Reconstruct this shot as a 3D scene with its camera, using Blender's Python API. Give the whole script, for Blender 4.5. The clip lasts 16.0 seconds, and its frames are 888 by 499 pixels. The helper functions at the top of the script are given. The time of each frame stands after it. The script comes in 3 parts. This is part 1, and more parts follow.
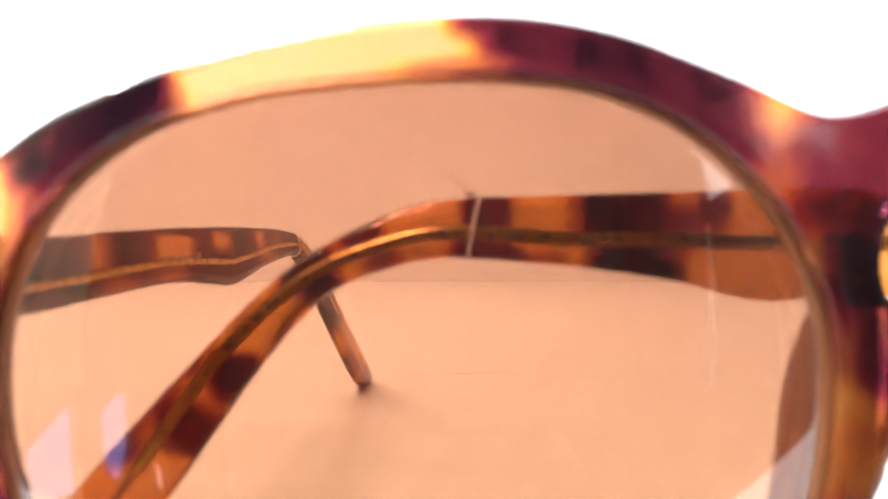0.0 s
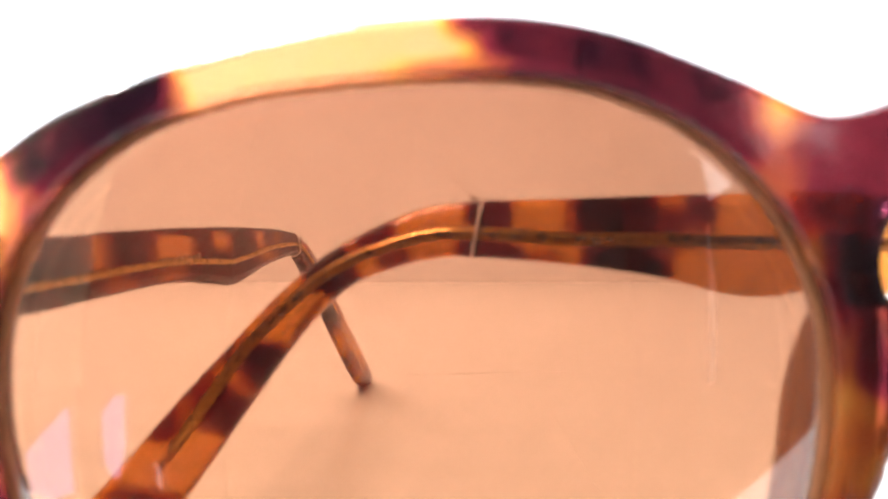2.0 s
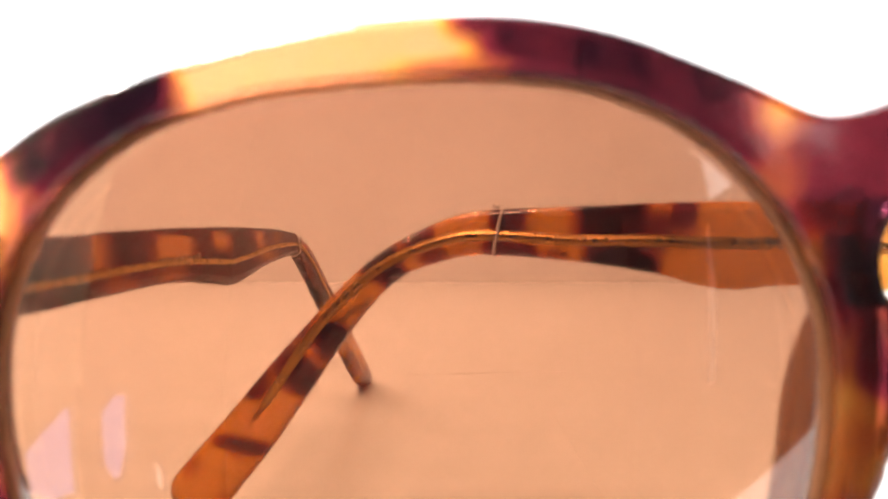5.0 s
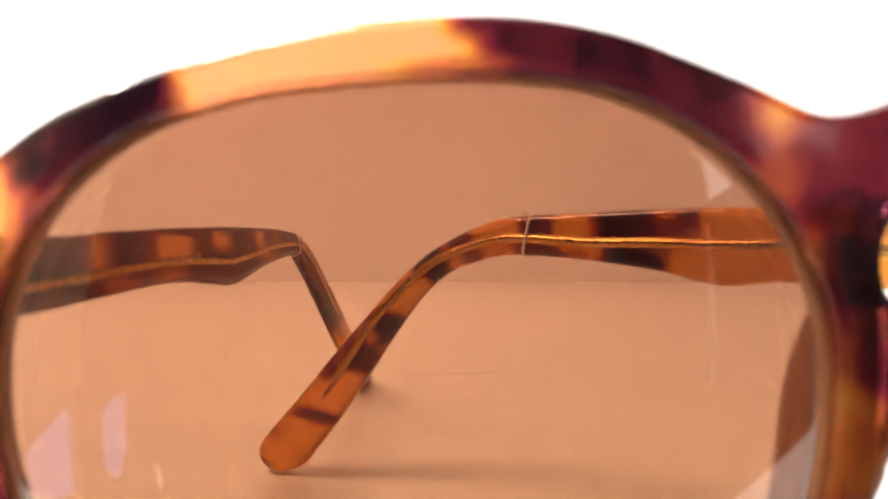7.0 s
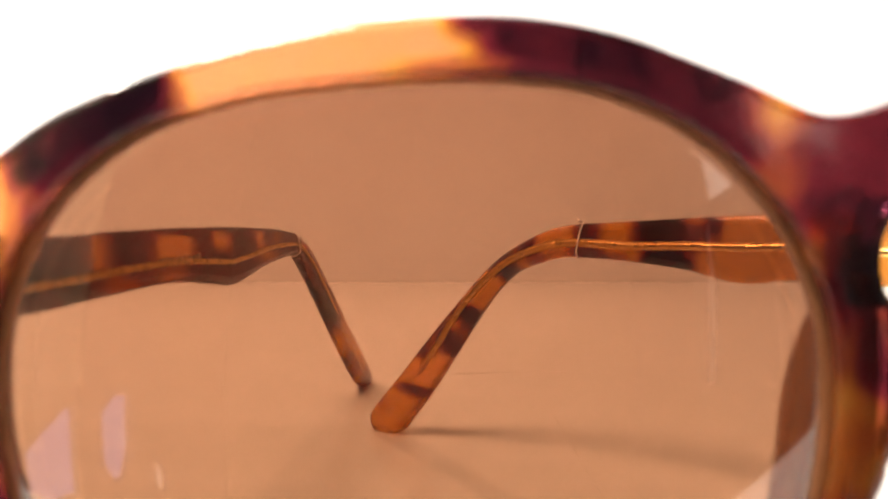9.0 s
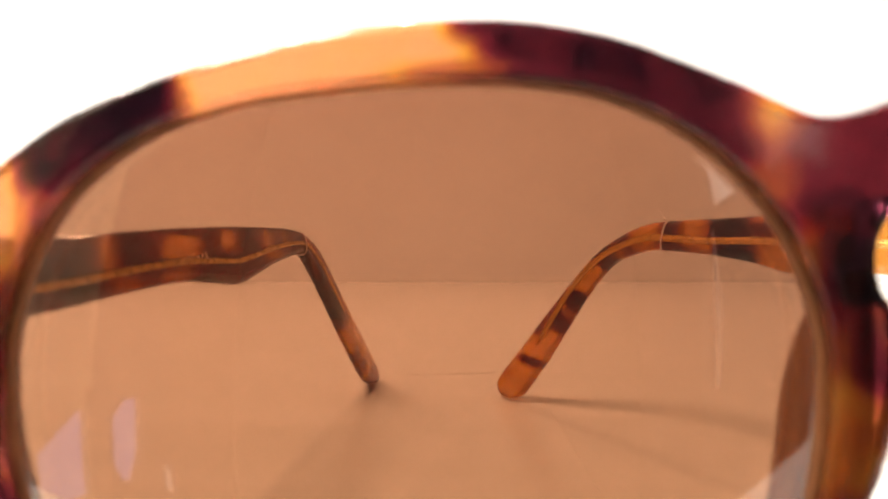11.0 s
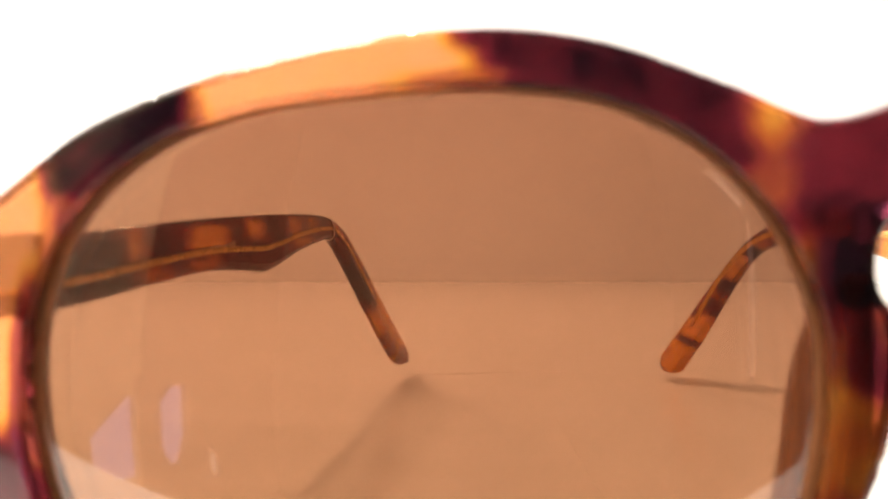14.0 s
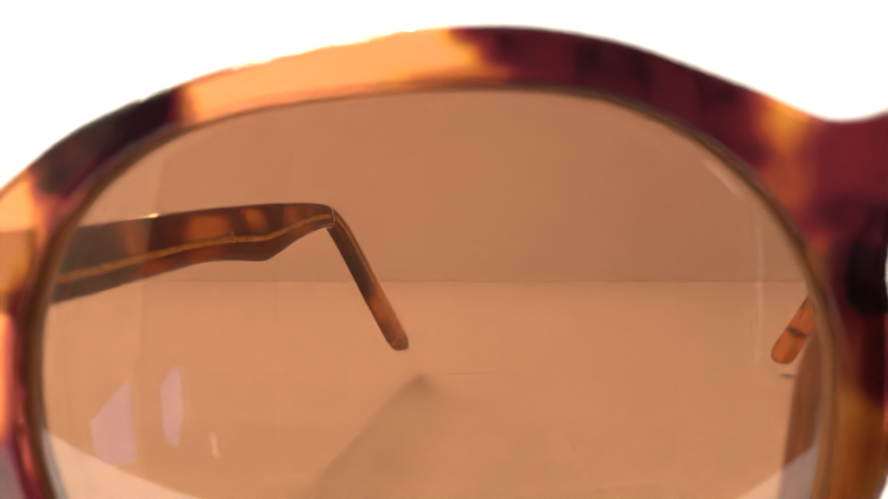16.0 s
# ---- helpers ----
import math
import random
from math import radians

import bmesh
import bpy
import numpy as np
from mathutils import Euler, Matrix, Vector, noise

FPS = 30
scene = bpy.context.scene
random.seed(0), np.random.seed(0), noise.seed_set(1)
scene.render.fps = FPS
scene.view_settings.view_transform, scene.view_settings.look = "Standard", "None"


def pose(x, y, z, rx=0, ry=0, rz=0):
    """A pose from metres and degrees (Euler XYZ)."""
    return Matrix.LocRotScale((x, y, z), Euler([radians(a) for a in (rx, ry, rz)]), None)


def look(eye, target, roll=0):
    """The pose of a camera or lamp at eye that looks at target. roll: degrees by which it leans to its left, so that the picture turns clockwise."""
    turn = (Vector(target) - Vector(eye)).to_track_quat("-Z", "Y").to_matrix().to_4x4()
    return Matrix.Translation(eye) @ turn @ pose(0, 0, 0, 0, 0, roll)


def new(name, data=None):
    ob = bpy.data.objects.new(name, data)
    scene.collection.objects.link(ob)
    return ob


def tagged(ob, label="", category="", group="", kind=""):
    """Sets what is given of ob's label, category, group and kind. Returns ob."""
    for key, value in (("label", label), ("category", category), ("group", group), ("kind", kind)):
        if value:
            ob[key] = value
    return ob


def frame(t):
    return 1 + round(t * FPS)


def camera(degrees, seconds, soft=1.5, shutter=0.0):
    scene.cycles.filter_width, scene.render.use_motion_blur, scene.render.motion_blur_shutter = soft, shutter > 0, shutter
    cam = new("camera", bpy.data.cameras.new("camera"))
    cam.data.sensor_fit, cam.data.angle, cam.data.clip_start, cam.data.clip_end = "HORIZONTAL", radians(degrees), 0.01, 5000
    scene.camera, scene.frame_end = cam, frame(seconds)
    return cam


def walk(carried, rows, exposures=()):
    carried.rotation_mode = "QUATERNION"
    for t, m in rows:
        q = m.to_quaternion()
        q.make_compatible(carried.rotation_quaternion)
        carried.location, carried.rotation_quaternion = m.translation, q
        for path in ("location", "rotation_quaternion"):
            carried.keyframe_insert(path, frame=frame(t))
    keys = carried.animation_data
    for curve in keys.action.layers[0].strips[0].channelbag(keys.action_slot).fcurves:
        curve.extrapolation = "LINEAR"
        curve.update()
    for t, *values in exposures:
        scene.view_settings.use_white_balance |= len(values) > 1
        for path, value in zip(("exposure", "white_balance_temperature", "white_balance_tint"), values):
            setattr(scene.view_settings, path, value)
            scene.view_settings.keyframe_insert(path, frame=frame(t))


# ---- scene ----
# ---- camera: fixed on the table, four centimetres in front of the sunglasses ----
EYE = 0.0370       # the lens over the table
TILT = 1.43        # looking a little down
DESIGN = 0.0365    # eye height in the upright plan of the sunglasses
cam = camera(65.4, 16.0)
cam.data.dof.use_dof = True
cam.data.dof.focus_distance = 0.12
cam.data.dof.aperture_fstop = 30.0
walk(cam, [(0.0, pose(0, 0, EYE, 90 - TILT, 0, 0)), (16.0, pose(0, 0, EYE, 90 - TILT, 0, 0))],
     exposures=[(0.0, 0.33, 5680, 6), (1.5, 0.29, 5690, 6), (3.5, 0.25, 5770, 6), (4.2, 0.2, 5870, 7), (6.3, -0.15, 6430, 11), (7.0, -0.26, 6580, 12), (8.0, -0.33, 6720, 12), (9.0, -0.48, 6880, 12), (11.5, -0.55, 6920, 11), (16.0, -0.55, 7000, 11)])

# ---- light: a lamp high behind the sunglasses, a small one to the left, the room's ceiling light ----
world = bpy.data.worlds.new("world")
scene.world = world
world.use_nodes = True
world.node_tree.nodes["Background"].inputs["Color"].default_value = (0.9, 0.95, 1.0, 1)
world.node_tree.nodes["Background"].inputs["Strength"].default_value = 0.2


def area_lamp(name, eye, target, size, watts, colour):
    data = bpy.data.lights.new(name, "AREA")
    data.shape, data.size, data.energy, data.color = "DISK", size, watts, colour
    ob = new(name, data)
    ob.matrix_world = look(eye, target)
    return ob


area_lamp("back_lamp", (-0.035, 0.365, 0.27), (0.01, 0.13, 0.0), 0.014, 1.25, (1.0, 0.95, 0.88))
area_lamp("left_lamp", (-0.37, 0.14, 0.43), (0.03, 0.13, 0.0), 0.022, 0.95, (1.0, 0.93, 0.84))
area_lamp("ceiling_lamp", (-0.6, -0.3, 1.4), (-0.05, 0.5, 0.3), 0.6, 85.0, (1.0, 0.97, 0.93))


# ---- materials ----
def material(name):
    mat = bpy.data.materials.new(name)
    mat.use_nodes = True
    nodes, links = mat.node_tree.nodes, mat.node_tree.links
    return mat, nodes, links, nodes["Principled BSDF"]


def ramp(nodes, stops):
    node = nodes.new("ShaderNodeValToRGB")
    el = node.color_ramp.elements
    while len(el) < len(stops):
        el.new(0.5)
    for e, (at, col) in zip(el, stops):
        e.position, e.color = at, (*col, 1)
    return node


def noise_node(nodes, links, scale, detail=4.0, rough=0.55, kind="Object"):
    co = nodes.new("ShaderNodeTexCoord")
    n = nodes.new("ShaderNodeTexNoise")
    n.inputs["Scale"].default_value, n.inputs["Detail"].default_value, n.inputs["Roughness"].default_value = scale, detail, rough
    links.new(co.outputs[kind], n.inputs["Vector"])
    return n


def bump(nodes, links, height, strength, distance, bsdf):
    b = nodes.new("ShaderNodeBump")
    b.inputs["Strength"].default_value, b.inputs["Distance"].default_value = strength, distance
    links.new(height, b.inputs["Height"])
    links.new(b.outputs["Normal"], bsdf.inputs["Normal"])


def tortoise_material():
    """Clear amber acetate with crimson to nearly black clouds, which follow the point attribute "cloud"."""
    mat, nodes, links, bsdf = material("tortoiseshell_acetate")
    at = nodes.new("ShaderNodeAttribute")
    at.attribute_name = "cloud"
    n = noise_node(nodes, links, 340.0, 4.0)
    mix = nodes.new("ShaderNodeMath")
    mix.operation = "MULTIPLY_ADD"
    links.new(n.outputs["Fac"], mix.inputs[0])
    mix.inputs[1].default_value = 0.4
    links.new(at.outputs["Fac"], mix.inputs[2])
    off = nodes.new("ShaderNodeMath")
    off.operation = "SUBTRACT"
    links.new(mix.outputs[0], off.inputs[0])
    off.inputs[1].default_value = 0.2
    col = ramp(nodes, [(0.0, (0.86, 0.333, 0.135)), (0.22, (0.74, 0.315, 0.045)), (0.42, (0.45, 0.105, 0.025)), (0.62, (0.18, 0.016, 0.026)), (0.92, (0.010, 0.003, 0.006))])
    links.new(off.outputs[0], col.inputs["Fac"])
    links.new(col.outputs["Color"], bsdf.inputs["Base Color"])
    bsdf.inputs["Roughness"].default_value = 0.11
    bsdf.inputs["IOR"].default_value = 1.4
    bsdf.inputs["Transmission Weight"].default_value = 0.8
    bsdf.inputs["Coat Weight"].default_value = 0.22
    bsdf.inputs["Coat Roughness"].default_value = 0.04
    fine = noise_node(nodes, links, 2600.0, 2.0)
    bump(nodes, links, fine.outputs["Fac"], 0.12, 0.0001, bsdf)
    return mat


def amber_material():
    mat, nodes, links, bsdf = material("amber_acetate")
    n = noise_node(nodes, links, 160.0, 3.0)
    col = ramp(nodes, [(0.3, (0.30, 0.095, 0.008)), (0.7, (0.40, 0.145, 0.016))])
    links.new(n.outputs["Fac"], col.inputs["Fac"])
    links.new(col.outputs["Color"], bsdf.inputs["Base Color"])
    bsdf.inputs["Roughness"].default_value = 0.25
    bsdf.inputs["IOR"].default_value = 1.4
    bsdf.inputs["Transmission Weight"].default_value = 0.4
    return mat


def tinted_lens_material():
    """Brown sun lens: each of its two faces lets tinted light straight through and mirrors the room a little."""
    mat, nodes, links, bsdf = material("brown_lens")
    nodes.remove(bsdf)
    out = nodes["Material Output"]
    co = nodes.new("ShaderNodeTexCoord")
    sep = nodes.new("ShaderNodeSeparateXYZ")
    links.new(co.outputs["Object"], sep.inputs[0])
    rng = nodes.new("ShaderNodeMapRange")
    rng.inputs["From Min"].default_value, rng.inputs["From Max"].default_value = 0.0, 0.048
    links.new(sep.outputs["Z"], rng.inputs["Value"])
    # tint lightened towards the top to brighten the wall seen through it
    col = ramp(nodes, [(0.0, (0.518, 0.370, 0.263)), (1.0, (0.554, 0.363, 0.269))])
    links.new(rng.outputs[0], col.inputs["Fac"])
    clear = nodes.new("ShaderNodeBsdfTransparent")
    links.new(col.outputs["Color"], clear.inputs["Color"])
    gloss = nodes.new("ShaderNodeBsdfGlossy")
    gloss.inputs["Roughness"].default_value = 0.045
    lw = nodes.new("ShaderNodeLayerWeight")
    power = nodes.new("ShaderNodeMath")
    power.operation = "POWER"
    links.new(lw.outputs["Facing"], power.inputs[0])
    power.inputs[1].default_value = 5.0
    mad = nodes.new("ShaderNodeMath")
    mad.operation = "MULTIPLY_ADD"
    links.new(power.outputs[0], mad.inputs[0])
    mad.inputs[1].default_value, mad.inputs[2].default_value = 0.8, 0.11
    mix = nodes.new("ShaderNodeMixShader")
    links.new(mad.outputs[0], mix.inputs[0])
    links.new(clear.outputs[0], mix.inputs[1])
    links.new(gloss.outputs[0], mix.inputs[2])
    links.new(mix.outputs[0], out.inputs["Surface"])
    return mat


def ground_edge_material():
    """Frosted edge of a lens: half of the light is scattered back, half of it comes through."""
    mat, nodes, links, bsdf = material("ground_lens_edge")
    n = noise_node(nodes, links, 700.0, 3.0)
    col = ramp(nodes, [(0.3, (0.72, 0.61, 0.46)), (0.7, (0.84, 0.75, 0.60))])
    links.new(n.outputs["Fac"], col.inputs["Fac"])
    links.new(col.outputs["Color"], bsdf.inputs["Base Color"])
    bsdf.inputs["Roughness"].default_value = 0.5
    glow = nodes.new("ShaderNodeBsdfTranslucent")
    links.new(col.outputs["Color"], glow.inputs["Color"])
    mix = nodes.new("ShaderNodeMixShader")
    mix.inputs[0].default_value = 0.5
    links.new(bsdf.outputs[0], mix.inputs[1])
    links.new(glow.outputs[0], mix.inputs[2])
    links.new(mix.outputs[0], nodes["Material Output"].inputs["Surface"])
    return mat


def metal_material(name, colour, rough):
    mat, nodes, links, bsdf = material(name)
    n = noise_node(nodes, links, 900.0, 3.0)
    r = nodes.new("ShaderNodeMapRange")
    r.inputs["To Min"].default_value, r.inputs["To Max"].default_value = rough * 0.7, rough * 1.4
    links.new(n.outputs["Fac"], r.inputs["Value"])
    links.new(r.outputs[0], bsdf.inputs["Roughness"])
    bsdf.inputs["Base Color"].default_value = (*colour, 1)
    bsdf.inputs["Metallic"].default_value = 1.0
    return mat


def sheet_material(name, low, high, scale, rough, relief, stretch=None):
    mat, nodes, links, bsdf = material(name)
    n = noise_node(nodes, links, scale, 5.0)
    if stretch:
        mp = nodes.new("ShaderNodeMapping")
        mp.inputs["Scale"].default_value = stretch
        links.new(n.inputs["Vector"].links[0].from_socket, mp.inputs["Vector"])
        links.new(mp.outputs[0], n.inputs["Vector"])
    col = ramp(nodes, [(0.3, low), (0.7, high)])
    links.new(n.outputs["Fac"], col.inputs["Fac"])
    links.new(col.outputs["Color"], bsdf.inputs["Base Color"])
    bsdf.inputs["Roughness"].default_value = rough
    fine = noise_node(nodes, links, scale * 60, 4.0)
    bump(nodes, links, fine.outputs["Fac"], relief, 0.0004, bsdf)
    return mat


TORTOISE = tortoise_material()
AMBER = amber_material()
LENS = tinted_lens_material()
GROUND_EDGE = ground_edge_material()
BRONZE = metal_material("core_bronze", (0.54, 0.30, 0.09), 0.27)
DULL_BRASS = metal_material("channel_brass", (0.46, 0.27, 0.09), 0.36)
STEEL = metal_material("hinge_steel", (0.62, 0.58, 0.52), 0.3)
TABLE = sheet_material("white_laminate", (0.69, 0.675, 0.65), (0.79, 0.78, 0.765), 22.0, 0.24, 0.05, (0.6, 7.0, 1.0))
WALL = sheet_material("white_painted_board", (0.80, 0.775, 0.765), (0.87, 0.85, 0.84), 5.0, 0.7, 0.15)
# unseen room surfaces, coloured dark so the lenses mirror little of them
ROOM = sheet_material("unseen_dark_room", (0.05, 0.046, 0.043), (0.075, 0.07, 0.065), 3.0, 0.8, 0.2)


def backdrop_glow_material(name, dark, light, strength):
    mat, nodes, links, bsdf = material(name)
    n = noise_node(nodes, links, 6.0, 3.0)
    col = ramp(nodes, [(0.35, dark), (0.65, light)])
    links.new(n.outputs["Fac"], col.inputs["Fac"])
    links.new(col.outputs["Color"], bsdf.inputs["Emission Color"])
    bsdf.inputs["Emission Strength"].default_value = strength
    return mat


DAYLIGHT = backdrop_glow_material("daylight", (0.20, 0.36, 1.0), (0.40, 0.52, 1.0), 1.9)
# two glows added only to be mirrored as pale marks in the lenses
WARM_GLOW = backdrop_glow_material("warm_reflection_glow", (0.9, 0.84, 0.76), (1.0, 0.95, 0.88), 1.7)
STREAK_GLOW = backdrop_glow_material("streak_reflection_glow", (0.75, 0.74, 0.72), (0.95, 0.93, 0.88), 0.45)
# unseen wall, coloured for the grey-green band mirrored in the near lens
SIDE = sheet_material("lens_band_wall", (0.40, 0.36, 0.24), (0.46, 0.42, 0.28), 3.0, 0.75, 0.2)
# unseen right wall, darkened to bounce less light and veil the lenses less
LOW_BOUNCE = sheet_material("low_bounce_wall", (0.07, 0.07, 0.066), (0.10, 0.10, 0.095), 3.0, 0.75, 0.2)
THREAD = sheet_material("white_thread_fibre", (0.88, 0.84, 0.78), (0.92, 0.89, 0.85), 2000.0, 0.8, 0.3)
PRINT = sheet_material("pale_print", (0.70, 0.56, 0.42), (0.78, 0.64, 0.5), 2000.0, 0.5, 0.0)


# ---- building helpers ----
def part(name, bm, mat, parent=None, label="", smooth=True):
    """Links a bmesh as one mesh object under its thing or part."""
    bmesh.ops.recalc_face_normals(bm, faces=bm.faces)
    me = bpy.data.meshes.new(name)
    bm.to_mesh(me)
    bm.free()
    me.materials.append(mat)
    if smooth:
        me.polygons.foreach_set("use_smooth", [True] * len(me.polygons))
    ob = new(name, me)
    ob.parent = parent
    if label:
        ob["label"] = label
    return ob


def box(bm, lo, hi):
    vs = [bm.verts.new((x, y, z)) for x in (lo[0], hi[0]) for y in (lo[1], hi[1]) for z in (lo[2], hi[2])]
    for q in ((0, 1, 3, 2), (4, 6, 7, 5), (0, 4, 5, 1), (2, 3, 7, 6), (0, 2, 6, 4), (1, 5, 7, 3)):
        bm.faces.new([vs[i] for i in q])


def tube(bm, path, radius, sides=10, closed=False):
    """A round tube along a list of points."""
    path = [Vector(p) for p in path]
    rings, n = [], len(path)
    for i, p in enumerate(path):
        a = path[(i - 1) % n] if closed or i else p
        b = path[(i + 1) % n] if closed or i < n - 1 else p
        d = (b - a).normalized()
        up = Vector((1, 0, 0)) if abs(d.x) < 0.8 else Vector((0, 0, 1))
        u = d.cross(up).normalized()
        v = d.cross(u)
        r = radius(i / (n - 1)) if callable(radius) else radius
        rings.append([bm.verts.new(p + r * (math.cos(2 * math.pi * k / sides) * u + math.sin(2 * math.pi * k / sides) * v)) for k in range(sides)])
    for i in range(n if closed else n - 1):
        A, B = rings[i], rings[(i + 1) % n]
        for k in range(sides):
            bm.faces.new((A[k], A[(k + 1) % sides], B[(k + 1) % sides], B[k]))
    if not closed:
        bm.faces.new(rings[0])
        bm.faces.new(rings[-1])


def catmull(points, per, closed):
    """A smooth curve through the points, with per steps between two of them."""
    P = [np.array(p, float) for p in points]
    n, out = len(P), []
    for i in range(n if closed else n - 1):
        g = (lambda j: P[j % n]) if closed else (lambda j: P[min(max(j, 0), n - 1)])
        a, b, c, d = g(i - 1), g(i), g(i + 1), g(i + 2)
        for k in range(per):
            t = k / per
            out.append(0.5 * (2 * b + (c - a) * t + (2 * a - 5 * b + 4 * c - d) * t * t + (3 * b - a - 3 * c + d) * t ** 3))
    if not closed:
        out.append(P[-1])
    return np.array(out)


def cloud_value(x, z, spots):
    """How dark the acetate is at (x, z) in millimetres: soft-edged spots (x, z, half width, half height, strength); a negative strength clears; a sixth number softens the edge."""
    v = 0.0
    wob = 0.6 * noise.noise(Vector((x * 0.22, z * 0.22, 3.1)))
    wob2 = 0.6 * noise.noise(Vector((x * 0.22, z * 0.22, 9.7)))
    for sx, sz, wx, wz, s, *soft in spots:
        r = (abs((x + wob - sx) / wx) ** 2.5 + abs((z + wob2 - sz) / wz) ** 2.5) ** 0.4
        edge = 2 * (soft[0] if soft else 0.8) / (wx + wz)
        m = min(1.0, max(0.0, (1.0 + edge - r) / (2 * edge)))
        v = max(v, s * m) if s > 0 else v + (-s - v) * m
    return v


def set_cloud(ob, spots, across, along):
    """Writes the acetate's clouding on each vertex of a mesh; the two axes of its plane, in millimetres."""
    me = ob.data
    att = me.attributes.new("cloud", "FLOAT", "POINT")
    att.data.foreach_set("value", [cloud_value(v.co[across] * 1000, v.co[along] * 1000, spots) for v in me.vertices])


# ---- the setting ----
def sheet(name, lo, hi, mat, label, category):
    bm = bmesh.new()
    box(bm, lo, hi)
    return tagged(part(name, bm, mat, smooth=False), label, category, kind="structure")


BACK = 0.51
def table_top():
    """The table: its front edge runs just before the sunglasses and falls back askew on one side."""
    bm = bmesh.new()
    plan = [(-1.0, 0.014), (0.036, 0.0112), (1.0, -0.36), (1.0, BACK), (-1.0, BACK)]
    low = [bm.verts.new((x, y, -0.03)) for x, y in plan]
    high = [bm.verts.new((x, y, 0.0)) for x, y in plan]
    bm.faces.new(low)
    bm.faces.new(high)
    for i in range(5):
        bm.faces.new((low[i], low[(i + 1) % 5], high[(i + 1) % 5], high[i]))
    tagged(part("ground", bm, TABLE, smooth=False), "smooth white laminate table surface", "table", kind="structure")


    # two fine raised creases in the surface: one running away from the front edge, one across
    for path, r in (([(0.0226, 0.086, 0.0), (0.0222, 0.105, 0.0), (0.0222, 0.135, 0.0), (0.0212, 0.166, 0.0)], 0.00012),
                    ([(-0.014, 0.1775, 0.0), (0.0, 0.1795, 0.0), (0.014, 0.1815, 0.0), (0.027, 0.183, 0.0), (0.042, 0.1845, 0.0)], 0.00015)):
        bm = bmesh.new()
        tube(bm, [tuple(q) for q in catmull(path, 5, False)], lambda u: r * math.sin(math.pi * (0.08 + 0.84 * u)), 6)
        part("crease", bm, TABLE, bpy.data.objects["ground"], "fine raised crease")


table_top()
sheet("wall_back", (-1.0, BACK, -0.03), (1.0, BACK + 0.02, 1.68), WALL, "plain white painted board behind the table", "wall")
sheet("wall_left_white", (-1.02, 0.0, -0.1), (-1.0, BACK, 1.68), WALL, "plain white painted wall beside the table", "wall")
# the left wall changes colour where the band mirrored in the lens ends
sheet("wall_left", (-1.02, -0.72, -0.1), (-1.0, 0.0, 1.68), SIDE, "unseen left wall, coloured for the pale band mirrored in the lens", "wall")
sheet("wall_left_dark", (-1.02, -1.6, -0.1), (-1.0, -0.72, 1.68), ROOM, "unseen room wall, kept dark so the lenses mirror little", "wall")
sheet("wall_right_back", (1.0, 0.0, -0.75), (1.02, BACK, 1.68), LOW_BOUNCE, "unseen right wall beside the table, darkened to bounce less light", "wall")
sheet("wall_right_dark", (1.0, -1.6, -0.75), (1.02, -1.12, 1.68), ROOM, "unseen room wall, kept dark so the lenses mirror little", "wall")
sheet("wall_front", (-1.02, -1.62, -0.75), (1.02, -1.6, 1.68), ROOM, "unseen room wall, kept dark so the lenses mirror little", "wall")


def prism(bm, x0, x1, outline):
    """A flat piece of wall between two planes of x, with an outline in (y, z)."""
    A = [bm.verts.new((x0, y, z)) for y, z in outline]
    B = [bm.verts.new((x1, y, z)) for y, z in outline]
    n = len(outline)
    bm.faces.new(A)
    bm.faces.new(B)
    for i in range(n):
        bm.faces.new((A[i], A[(i + 1) % n], B[(i + 1) % n], B[i]))


